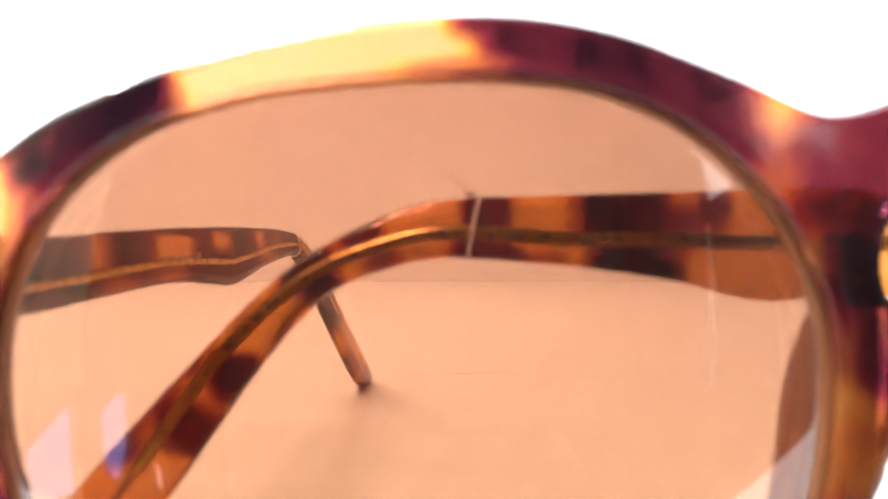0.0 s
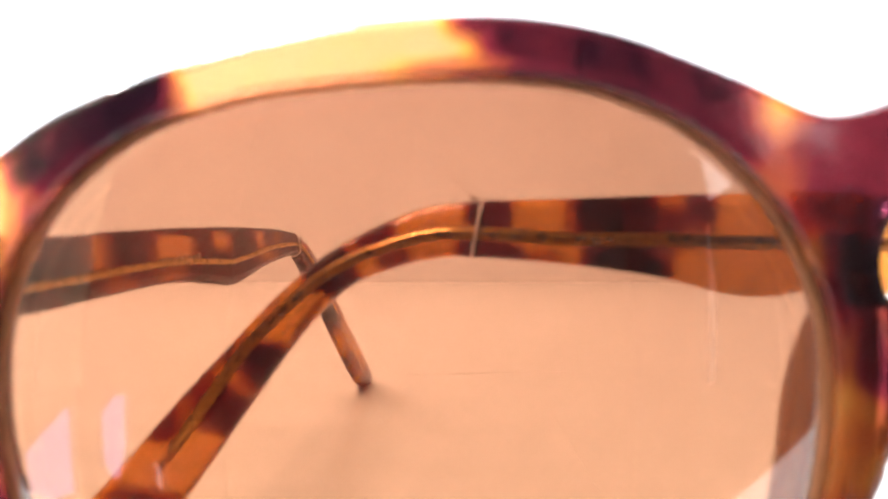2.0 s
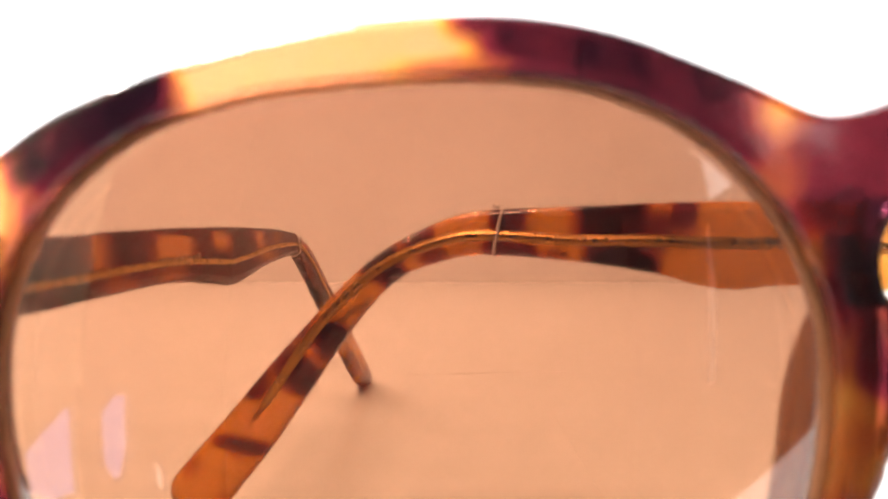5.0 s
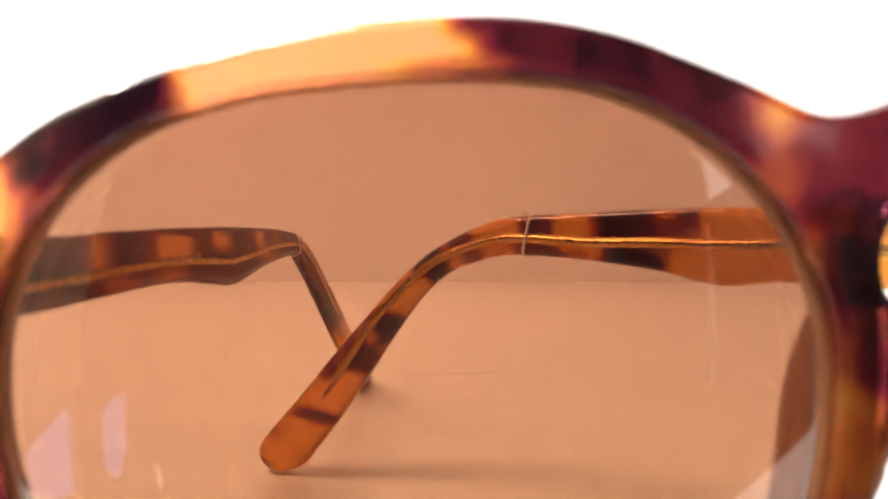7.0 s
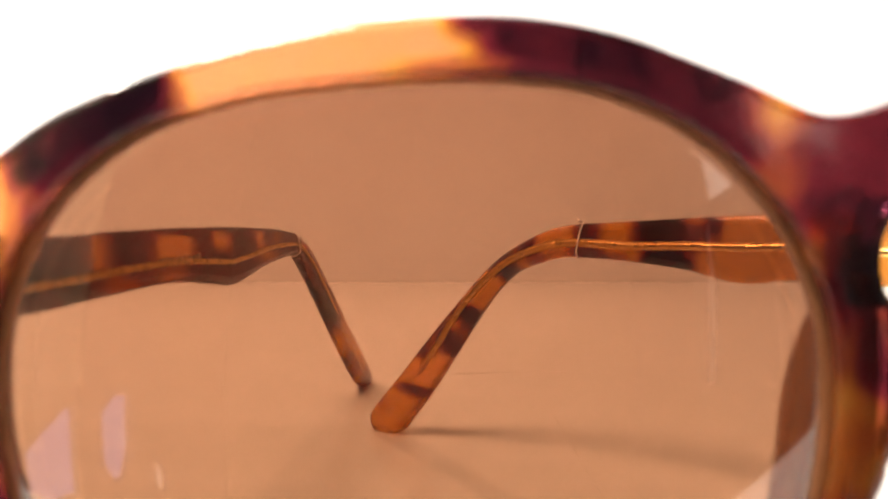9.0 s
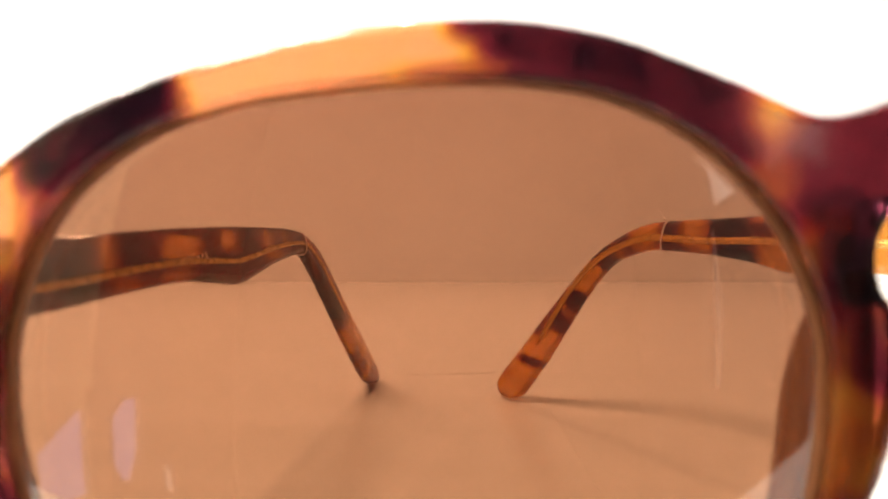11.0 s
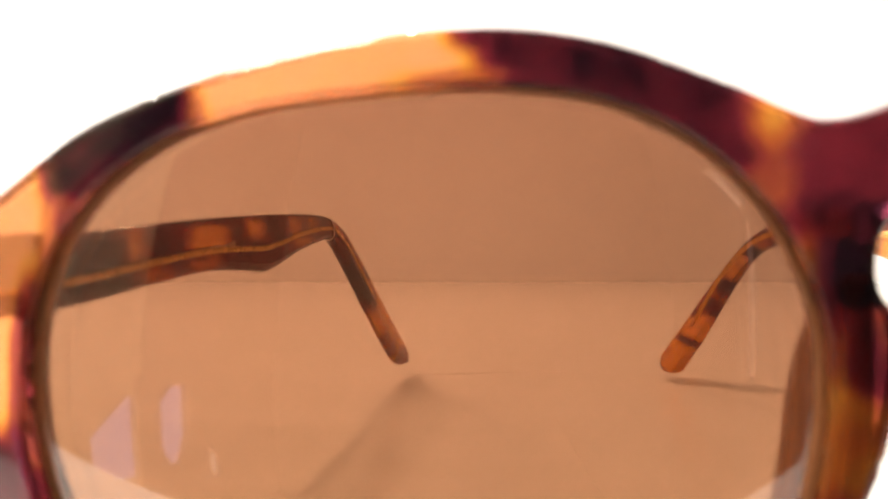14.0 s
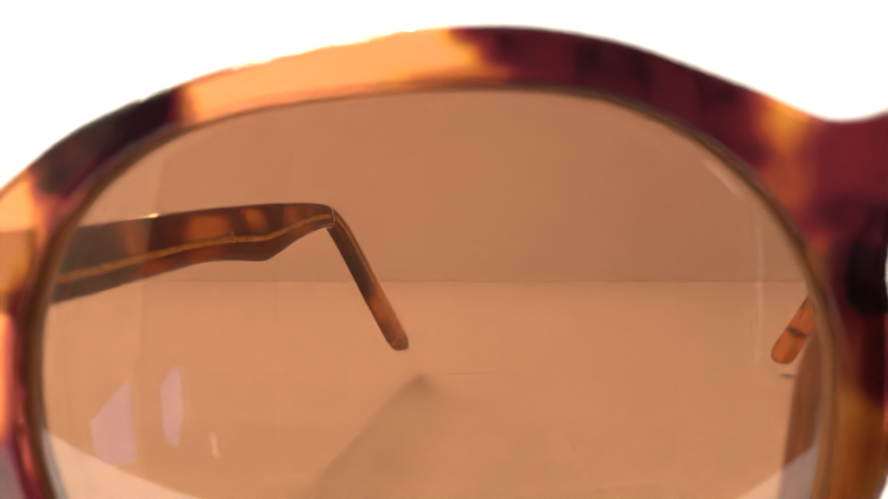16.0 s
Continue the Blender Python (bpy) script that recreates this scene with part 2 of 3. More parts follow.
def low_wall():
    """The lower part of the left wall, with three small low windows whose corners are cut off to shape their
    reflections; the smallest is added for a warm glint.
    """
    bm, far_bm = bmesh.new(), bmesh.new()
    panes = ((-1.14, -1.06, -0.53, -0.38), (-0.95, -0.80, -0.42, -0.13), (-0.70, -0.50, -0.42, -0.15))
    ys = [-1.6, -1.14, -1.06, -0.95, -0.80, -0.70, -0.50, BACK]
    for i, (a, b) in enumerate(zip(ys, ys[1:])):
        side = far_bm if i < 5 else bm
        if i % 2 == 0:
            box(side, (-1.02, a, -0.75), (-1.0, b, -0.1))
        else:
            z0, z1 = panes[i // 2][2:]
            box(side, (-1.02, a, -0.75), (-1.0, b, z0))
            box(side, (-1.02, a, z1), (-1.0, b, -0.1))
    for corner in (((-0.50, -0.15), (-0.68, -0.15), (-0.50, -0.27)), ((-0.50, -0.42), (-0.50, -0.36), (-0.57, -0.42)),
                   ((-0.95, -0.42), (-0.95, -0.28), (-0.89, -0.42)), ((-0.80, -0.42), (-0.86, -0.42), (-0.80, -0.32)), ((-0.80, -0.13), (-0.80, -0.20), (-0.88, -0.13)),
                   ((-1.14, -0.38), (-1.14, -0.47), (-1.08, -0.38)), ((-1.06, -0.53), (-1.11, -0.53), (-1.06, -0.46))):
        prism(bm if corner[0][0] > -0.7 else far_bm, -1.018, -1.002, corner)
    tagged(part("wall_left_low", bm, SIDE, smooth=False), "unseen low left wall, coloured for the mirrored band, with a small low window", "wall", kind="structure")
    tagged(part("wall_left_low_dark", far_bm, ROOM, smooth=False), "unseen low left wall, kept dark for the lenses, with two small low openings", "wall", kind="structure")
    for i, (a, b, z0, z1) in enumerate(panes):
        bm = bmesh.new()
        w = 0.008
        for lo, hi in (((-1.025, a, z0), (-0.996, a + w, z1)), ((-1.025, b - w, z0), (-0.996, b, z1)),
                       ((-1.025, a + w, z0), (-0.996, b - w, z0 + w)), ((-1.025, a + w, z1 - w), (-0.996, b - w, z1))):
            box(bm, lo, hi)
        tagged(part("window_%d" % (i + 1), bm, (ROOM, ROOM, SIDE)[i], smooth=False), "small low window with a plain frame, placed for its reflection in the lens", "window", kind="structure")
    bm = bmesh.new()
    box(bm, (-1.10, -1.05, -0.6), (-1.09, -0.4, -0.05))
    tagged(part("backdrop", bm, DAYLIGHT, smooth=False), "pale blue daylight outside the small windows", "sky", kind="structure")

    # glow added behind the smallest opening, mirrored as a warm glint
    bm = bmesh.new()
    box(bm, (-1.10, -1.35, -0.7), (-1.09, -1.055, -0.3))
    tagged(part("backdrop", bm, WARM_GLOW, smooth=False), "warm glow added behind the smallest opening for a glint in the lens", "sky", kind="structure")

    # the right wall, with one added opening that narrows towards its foot to shape a reflection
    a, b, z0, z1 = -1.10, -0.70, -0.12, 0.82
    bm = bmesh.new()
    box(bm, (1.0, -1.12, -0.75), (1.02, a, 1.68))
    box(bm, (1.0, b, -0.75), (1.02, 0.0, 1.68))
    box(bm, (1.0, a, -0.75), (1.02, b, z0))
    box(bm, (1.0, a, z1), (1.02, b, 1.68))
    prism(bm, 1.002, 1.018, ((b, 0.55), (b, z0), (-1.03, z0), (-0.985, 0.2), (-0.965, 0.53)))
    prism(bm, 1.002, 1.018, ((a, z1), (-0.93, z1), (-0.95, 0.54), (-1.0, 0.44), (-1.04, 0.2), (-1.07, z0), (a, z0)))
    tagged(part("wall_right", bm, LOW_BOUNCE, smooth=False), "unseen right wall, darkened to bounce less light, with an added opening", "wall", kind="structure")
    bm = bmesh.new()
    w = 0.008
    for lo, hi in (((0.996, a, z0), (1.025, a + w, z1)), ((0.996, b - w, z0), (1.025, b, z1)),
                   ((0.996, a + w, z0), (1.025, b - w, z0 + w)), ((0.996, a + w, z1 - w), (1.025, b - w, z1))):
        box(bm, lo, hi)
    tagged(part("window_4", bm, LOW_BOUNCE, smooth=False), "opening with a plain frame, added for a pale reflection in the lens", "window", kind="structure")
    # added glows: the upper makes a pale patch in the lens, the lower a streak
    bm = bmesh.new()
    box(bm, (1.09, -1.2, 0.54), (1.10, -0.55, 0.95))
    tagged(part("backdrop", bm, WARM_GLOW, smooth=False), "pale warm glow added for a patch mirrored in the lens", "sky", kind="structure")
    bm = bmesh.new()
    box(bm, (1.09, -1.2, -0.3), (1.10, -0.55, 0.538))
    tagged(part("backdrop", bm, STREAK_GLOW, smooth=False), "dimmer glow added for a streak mirrored in the lens", "sky", kind="structure")


low_wall()
sheet("ceiling", (-1.02, -1.62, 1.68), (1.02, BACK + 0.02, 1.70), ROOM, "unseen ceiling, kept dark so the lenses mirror little", "ceiling")
sheet("floor", (-1.02, -1.62, -0.77), (1.02, BACK + 0.02, -0.75), ROOM, "unseen floor under the table, kept dark so the lenses mirror little", "floor")

# ---- the sunglasses ----
BASE = Vector((0.026, 0.0415, 0.0))          # the point on the table on which they turn
CX, CZ = -0.00166, DESIGN - 0.01154             # middle of the near lens
MID = 34.5                                   # from there to the middle of the bridge, mm
FAR = 0.87                                   # breadth of the far half, turned a little away, against the near half
glasses = tagged(new("sunglasses"), "tortoiseshell acetate sunglasses with brown lenses standing on a white table", "sunglasses")
glasses.empty_display_size = 0.02

# radius of the lens opening every 15 degrees, mm
OPENING = (25.8, 26.6, 26.6, 25.8, 24.4, 22.8, 22.0, 22.3, 23.9, 26.0, 27.4, 27.3, 26.5, 25.4, 24.4, 23.3, 22.2, 21.4, 21.2, 21.4, 22.0, 23.0, 24.2, 25.2)


def opening(grow=0.0, per=14):
    pts = [((r + grow) * math.cos(radians(15 * i)), (r + grow) * math.sin(radians(15 * i))) for i, r in enumerate(OPENING)]
    return catmull(pts, per, True)


def sag(x, z):
    """How far the curved front stands back at (x, z), mm."""
    if x > MID:
        x = MID - (x - MID) / FAR
    if x > 23:
        x = 23 + 4 * math.tanh((x - 23) / 4)
    return (x * x + z * z) / 260.0


def front_point(x, z, back):
    return Vector((CX + x / 1000, 0.0415 + (sag(x, z) + back - 2.0) / 1000, CZ + z / 1000)) - BASE


# outline of the front, from the middle of the bridge over the near lens and back up into the nose gap, mm
UPPER = [(34.5, 22.5), (31.9, 21.6), (28.8, 20.6), (27.1, 20.3), (25.4, 20.4), (23.0, 21.3), (20.7, 22.3), (16.9, 23.7), (13.2, 25.0), (9.5, 25.8),
         (5.9, 26.2), (2.2, 26.2), (-1.4, 26.0), (-5.0, 25.6), (-8.6, 24.9), (-12.3, 24.0), (-16.0, 22.9), (-19.8, 21.6), (-23.6, 19.9), (-27.6, 17.2)]
END_NEAR = [(-32.0, 14.3), (-37.0, 12.6), (-41.0, 12.2), (-43.2, 10.5), (-43.4, 6.0), (-42.0, 2.6), (-38.0, 1.0), (-34.0, -1.5), (-31.4, -5.0)]
END_FAR = [(-30.0, 15.2), (-31.3, 11.0), (-31.6, 6.0), (-31.4, 1.0), (-31.0, -3.0)]
LOWER = [(-29.6, -9.0), (-27.3, -13.0), (-24.0, -17.0), (-19.5, -20.8), (-14.0, -23.0), (-7.0, -24.2), (0.0, -24.45), (7.0, -24.2), (13.5, -22.8),
         (19.0, -20.0), (23.4, -15.6), (26.4, -10.0), (28.4, -4.6), (29.4, -1.7), (30.3, 2.0), (30.6, 5.6), (30.3, 7.5), (29.3, 9.2), (29.2, 11.2), (29.9, 13.0), (31.4, 14.5), (34.5, 15.4)]


def inside(poly, pts):
    x, z = pts[:, 0][:, None], pts[:, 1][:, None]
    a, b = poly, np.roll(poly, -1, 0)
    cross = ((a[:, 1] > z) != (b[:, 1] > z)) & (x < (b[:, 0] - a[:, 0]) * (z - a[:, 1]) / (b[:, 1] - a[:, 1] + 1e-12) + a[:, 0])
    return cross.sum(1) % 2 == 1


def distance(poly, pts):
    a, b = poly, np.roll(poly, -1, 0)
    d = b - a
    best = np.full(len(pts), 1e9)
    for i in range(len(a)):
        t = np.clip(((pts - a[i]) @ d[i]) / (d[i] @ d[i] + 1e-12), 0, 1)
        best = np.minimum(best, np.hypot(*(pts - a[i] - t[:, None] * d[i]).T))
    return best


def front_frame():
    """The acetate front in one piece: a flat outline with two openings, thickened with rounded edges and bent to the lenses."""
    from mathutils.geometry import delaunay_2d_cdt
    near = catmull(UPPER + END_NEAR + LOWER, 5, False)
    far = catmull(UPPER + END_FAR + LOWER, 5, False)[::-1]
    far = np.stack([MID + FAR * (MID - far[:, 0]), far[:, 1]], 1)
    outer = np.concatenate([near, far[1:-1]])
    hole = opening(0.0)
    hole2 = np.stack([MID + FAR * (MID - hole[:, 0]), hole[:, 1]], 1)
    loops = [outer, hole, hole2]
    verts, edges = [], []
    for l in loops:
        n0 = len(verts)
        verts += [Vector(p) for p in l]
        edges += [(n0 + i, n0 + (i + 1) % len(l)) for i in range(len(l))]
    step = 0.42
    gx, gz = np.meshgrid(np.arange(-45, 115, step), np.arange(-26, 28, step * 0.87))
    gx[::2] += step / 2
    grid = np.stack([gx.ravel(), gz.ravel()], 1)
    keep = inside(outer, grid) & ~inside(hole, grid) & ~inside(hole2, grid)
    grid = grid[keep]
    dist = np.minimum(np.minimum(distance(outer, grid), distance(hole, grid)), distance(hole2, grid))
    grid = grid[(dist > 0.3) & ((grid[:, 0] < 36) | (np.arange(len(grid)) % 3 == 0))]
    # a close row just inside each edge rounds it
    for l, sign in ((outer, 1), (hole, -1), (hole2, -1)):
        t = np.roll(l, -1, 0) - np.roll(l, 1, 0)
        nrm = np.stack([-t[:, 1], t[:, 0]], 1) / (np.hypot(*t.T)[:, None] + 1e-9)
        for off in (0.05, 0.16):
            for s in (1, -1):
                c = l + s * off * nrm
                ok = inside(outer, c) & ~inside(hole, c) & ~inside(hole2, c)
                grid = np.concatenate([grid, c[ok]])
    verts += [Vector(p) for p in grid]
    v2, _, f2 = delaunay_2d_cdt(verts, edges, [], 0, 1e-5)[:3]
    P = np.array([(v.x, v.y) for v in v2])
    F = [f for f in f2]
    C = np.array([P[list(f)].mean(0) for f in F])
    ok = inside(outer, C) & ~inside(hole, C) & ~inside(hole2, C)
    F = [f for f, k in zip(F, ok) if k]
    # soft outer edge, wider bevel towards the lenses
    def rounded(gap, wide, depth):
        """How far the face falls back at that distance from an edge."""
        u = np.clip(gap / wide, 0, 1)
        return depth * (1 - np.sqrt(np.clip(1 - (1 - u) ** 2, 0, None)))

    gap_out, gap_in = distance(outer, P), np.minimum(distance(hole, P), distance(hole2, P))
    fall_front = np.maximum(rounded(gap_out, 0.75, 1.7), rounded(gap_in, 0.4, 0.45))
    fall_rear = np.maximum(rounded(gap_out, 0.75, 1.7), rounded(gap_in, 0.65, 1.7))
    bm = bmesh.new()
    front = [bm.verts.new(front_point(x, z, f)) for (x, z), f in zip(P, fall_front)]
    rear = [bm.verts.new(front_point(x, z, 4.0 - f)) for (x, z), f in zip(P, fall_rear)]
    count = {}
    for f in F:
        bm.faces.new([front[i] for i in f])
        bm.faces.new([rear[i] for i in reversed(f)])
        for a, b in zip(f, (*f[1:], f[0])):
            count[(a, b)] = count.get((a, b), 0) + 1
    for (a, b) in count:
        if (b, a) not in count:
            bm.faces.new((front[b], front[a], rear[a], rear[b]))
    loose = [v for v in bm.verts if not v.link_faces]
    for v in loose:
        bm.verts.remove(v)
    ob = part("front_frame", bm, TORTOISE, glasses, "amber and dark brown tortoiseshell acetate front")
    dx, dz = (CX - BASE.x) * 1000, (CZ - BASE.z) * 1000
    spots = [(-19.6, 20.6, 4.6, 3.2, 0.9), (-23.6, 17.8, 2.4, 3.2, 0.9), (-21.4, 16.6, 2.6, 2.6, 0.85), (-23.2, 14.0, 1.5, 2.4, 0.78), (-25.2, 13.4, 0.5, 3.6, 0.4), (10.2, 25.8, 8.0, 1.7, 0.82), (11.8, 24.0, 8.0, 1.7, 0.86), (15.6, 22.9, 5.6, 3.0, 0.86), (19.2, 19.2, 3.1, 4.0, 0.8, 1.3),
             (3.0, 22.6, 4.6, 0.8, 0.5), (9.6, 22.0, 4.6, 1.3, 0.8), (16.0, 19.4, 3.2, 1.8, 0.8), (29.8, 13.6, 1.7, 1.3, 1.0, 0.5), (23.0, 17.0, 3.4, 6.0, 0.57, 1.3), (33.5, 16.2, 10.2, 8.0, 0.7, 1.3), (22.8, 20.2, 1.7, 1.3, -0.27, 1.3), (22.4, 15.4, 2.4, 2.6, 0.52, 1.2), (24.6, 14.2, 2.6, 2.8, 0.6, 1.4), (26.8, 14.0, 3.0, 2.0, 0.84, 1.2), (27.8, 10.2, 3.0, 3.6, 1.0, 1.5), (28.6, 5.0, 2.2, 3.4, 0.82, 1.0), (25.8, 8.0, 0.9, 5.0, 0.55),
             (27.2, -3.0, 3.0, 5.6, 0.35, 1.2), (25.4, -9.5, 3.6, 5.0, 0.34, 1.2), (26.8, -5.5, 3.0, 2.6, 0.6, 1.2), (26.4, 0.2, 2.8, 2.6, -0.4, 1.2), (29.0, -5.0, 1.3, 3.4, 0.9), (30.3, -0.4, 0.8, 4.6, 0.75, 0.6), (-28.8, -5.4, 2.4, 4.8, 0.85), (-26.1, 2.0, 1.6, 9.0, 0.66, 1.0), (-24.6, 11.0, 1.0, 4.0, 0.52), (-20.0, -20.5, 5.0, 4.0, 0.9), (12.0, -24.0, 6.0, 3.0, 0.9), (24.0, -15.0, 3.0, 4.0, 0.7),
             (45.0, 22.0, 6.0, 4.0, 0.95), (70.0, 24.0, 9.0, 3.0, 0.95), (92.0, 18.0, 6.0, 6.0, 0.9), (88.0, -14.0, 6.0, 6.0, 0.9), (60.0, -24.0, 7.0, 3.0, 0.9), (-41.5, 8.0, 2.5, 6.0, 0.7), (-35.0, 6.0, 5.0, 6.0, 0.14)]
    set_cloud(ob, [(q[0] + dx, q[1] + dz, *q[2:]) for q in spots], 0, 2)
    return ob


def lens(name, far):
    """A curved sun lens, 1.8 mm thick, let 0.5 mm into its rim."""
    bm = bmesh.new()
    edge = opening(0.5, 14)
    rings = 14
    faces = []
    def point(x, z, back):
        return Vector((CX + x / 1000, 0.0415 + ((x * x + z * z) / 184.0 - 2.1 + back) / 1000, CZ + z / 1000)) - BASE

    for back in (0.0, 1.8):
        rows = [[bm.verts.new(point(0, 0, back))]]
        for k in range(1, rings + 1):
            rows.append([bm.verts.new(point(x * k / rings, z * k / rings, back)) for x, z in edge])
        n = len(edge)
        for i in range(n):
            bm.faces.new((rows[0][0], rows[1][i], rows[1][(i + 1) % n]))
            for k in range(1, rings):
                bm.faces.new((rows[k][i], rows[k + 1][i], rows[k + 1][(i + 1) % n], rows[k][(i + 1) % n]))
        faces.append(rows[-1])
    n = len(edge)
    for i in range(n):
        bm.faces.new((faces[0][i], faces[1][i], faces[1][(i + 1) % n], faces[0][(i + 1) % n]))
    if far:
        m = CX - BASE.x + MID / 1000
        for v in bm.verts:
            v.co.x = m + FAR * (m - v.co.x)
    return part(name, bm, LENS, glasses, "brown tinted lens")


def nose_pad(sign):
    """The moulded acetate wing behind the nose side of a rim: thin at its back edge, curved from top to bottom."""
    bm = bmesh.new()
    rows = []
    for i in range(25):
        u = i / 24
        z = 10.0 - 24.0 * u
        depth = 9.4 * math.sin(math.pi / 2 * min(1.0, (0.03 + u) / 0.5)) ** 0.8 * min(1.0, (1.02 - u) / 0.2) ** 0.5
        x0 = 28.9 - 3.2 * max(0.0, u - 0.35) ** 1.3
        ring = []
        for k in range(12):
            a = 2 * math.pi * k / 12
            t = 0.5 + 0.5 * math.cos(a)
            thick = (1.25 - 0.75 * t) * math.sin(a)
            ring.append(bm.verts.new(front_point(x0 - 0.9 * t * t + thick, z, 2.6 + depth * t)))
        rows.append(ring)
    for A, B in zip(rows, rows[1:]):
        for k in range(12):
            bm.faces.new((A[k], A[(k + 1) % 12], B[(k + 1) % 12], B[k]))
    bm.faces.new(rows[0])
    bm.faces.new(rows[-1])
    if sign > 0:
        m = CX - BASE.x + MID / 1000
        for v in bm.verts:
            v.co.x = m + FAR * (m - v.co.x)
    return part("nose_pad", bm, AMBER, glasses, "amber acetate nose pad")


def lens_bevel(parent, far):
    """The ground edge of a lens, which shows as a pale ring in the rim's groove."""
    bm = bmesh.new()
    edge = opening(-0.06, 14)
    rows = []
    for grow, back in ((0.0, 0.25), (-0.03, 0.9), (0.0, 1.6), (0.2, 1.55), (0.2, 0.3)):
        row = []
        for x, z in edge:
            r = math.hypot(x, z)
            x, z = x * (r + grow) / r, z * (r + grow) / r
            row.append(bm.verts.new(Vector((CX + x / 1000, 0.0415 + ((x * x + z * z) / 184.0 - 2.1 + back) / 1000, CZ + z / 1000)) - BASE))
        rows.append(row)
    n = len(edge)
    for A, B in zip(rows, rows[1:] + rows[:1]):
        for i in range(n):
            bm.faces.new((A[i], B[i], B[(i + 1) % n], A[(i + 1) % n]))
    if far:
        m = CX - BASE.x + MID / 1000
        for v in bm.verts:
            v.co.x = m + FAR * (m - v.co.x)
    return part("bevel", bm, GROUND_EDGE, parent, "pale ground edge of the lens")


front_frame()
lens_bevel(lens("lens", False), False)
lens_bevel(lens("lens", True), True)
nose_pad(-1)
nose_pad(1)

# side of a temple: upper edge (along, up) and lower edge (along, up), mm from the hinge
TEMPLE_FAR = [(0, 8.5, 0, 0.5), (30, 8.6, 30, 0.0), (55, 8.6, 55, 0.2), (63, 8.5, 63, -0.3), (67.8, 8.4, 67.8, -1.3), (71.4, 8.1, 71.4, -1.3), (77, 7.5, 77, -0.4),
              (86.2, 6.4, 86, 0), (95.5, 5.3, 94.9, -0.2), (100, 4.3, 98.3, -0.6), (104.8, 2.0, 102, -1.8), (109.8, -1.3, 106.5, -4.0), (114.3, -5.7, 110.2, -7.8),
              (119, -11.4, 113.9, -13.3), (124, -17.6, 117.9, -20.2), (130.8, -26.6, 122.9, -28.7), (136, -33.2, 127, -34.7), (138.0, -36.2, 128.9, -37.4), (137.6, -38.2, 131.2, -38.9), (135.6, -39.2, 133.2, -39.3)]
TEMPLE_NEAR = [(0, 6.2, 0, -1.7), (18.7, 6.3, 18, -1.6), (31, 6.7, 31, -1.1), (45, 7.0, 45, -0.9), (57, 7.1, 57, -2.1), (63.7, 7.1, 63.7, -2.9), (72, 7.0, 70, -2.1),
               (79, 6.8, 78.8, -0.6), (88, 6.5, 88, 0.4), (96, 5.8, 95, 0.8), (101, 4.6, 98.8, 0.3), (108.7, 1.1, 103, -3.0), (117.7, -5.9, 110, -9.5), (129.7, -16.3, 119.5, -19.0),
               (143.6, -27.8, 131.5, -30.2), (150, -33.2, 137.5, -35.4), (153.8, -36.8, 141.5, -37.9), (153.4, -38.6, 145.0, -39.2), (150.8, -39.5, 148.0, -39.5)]


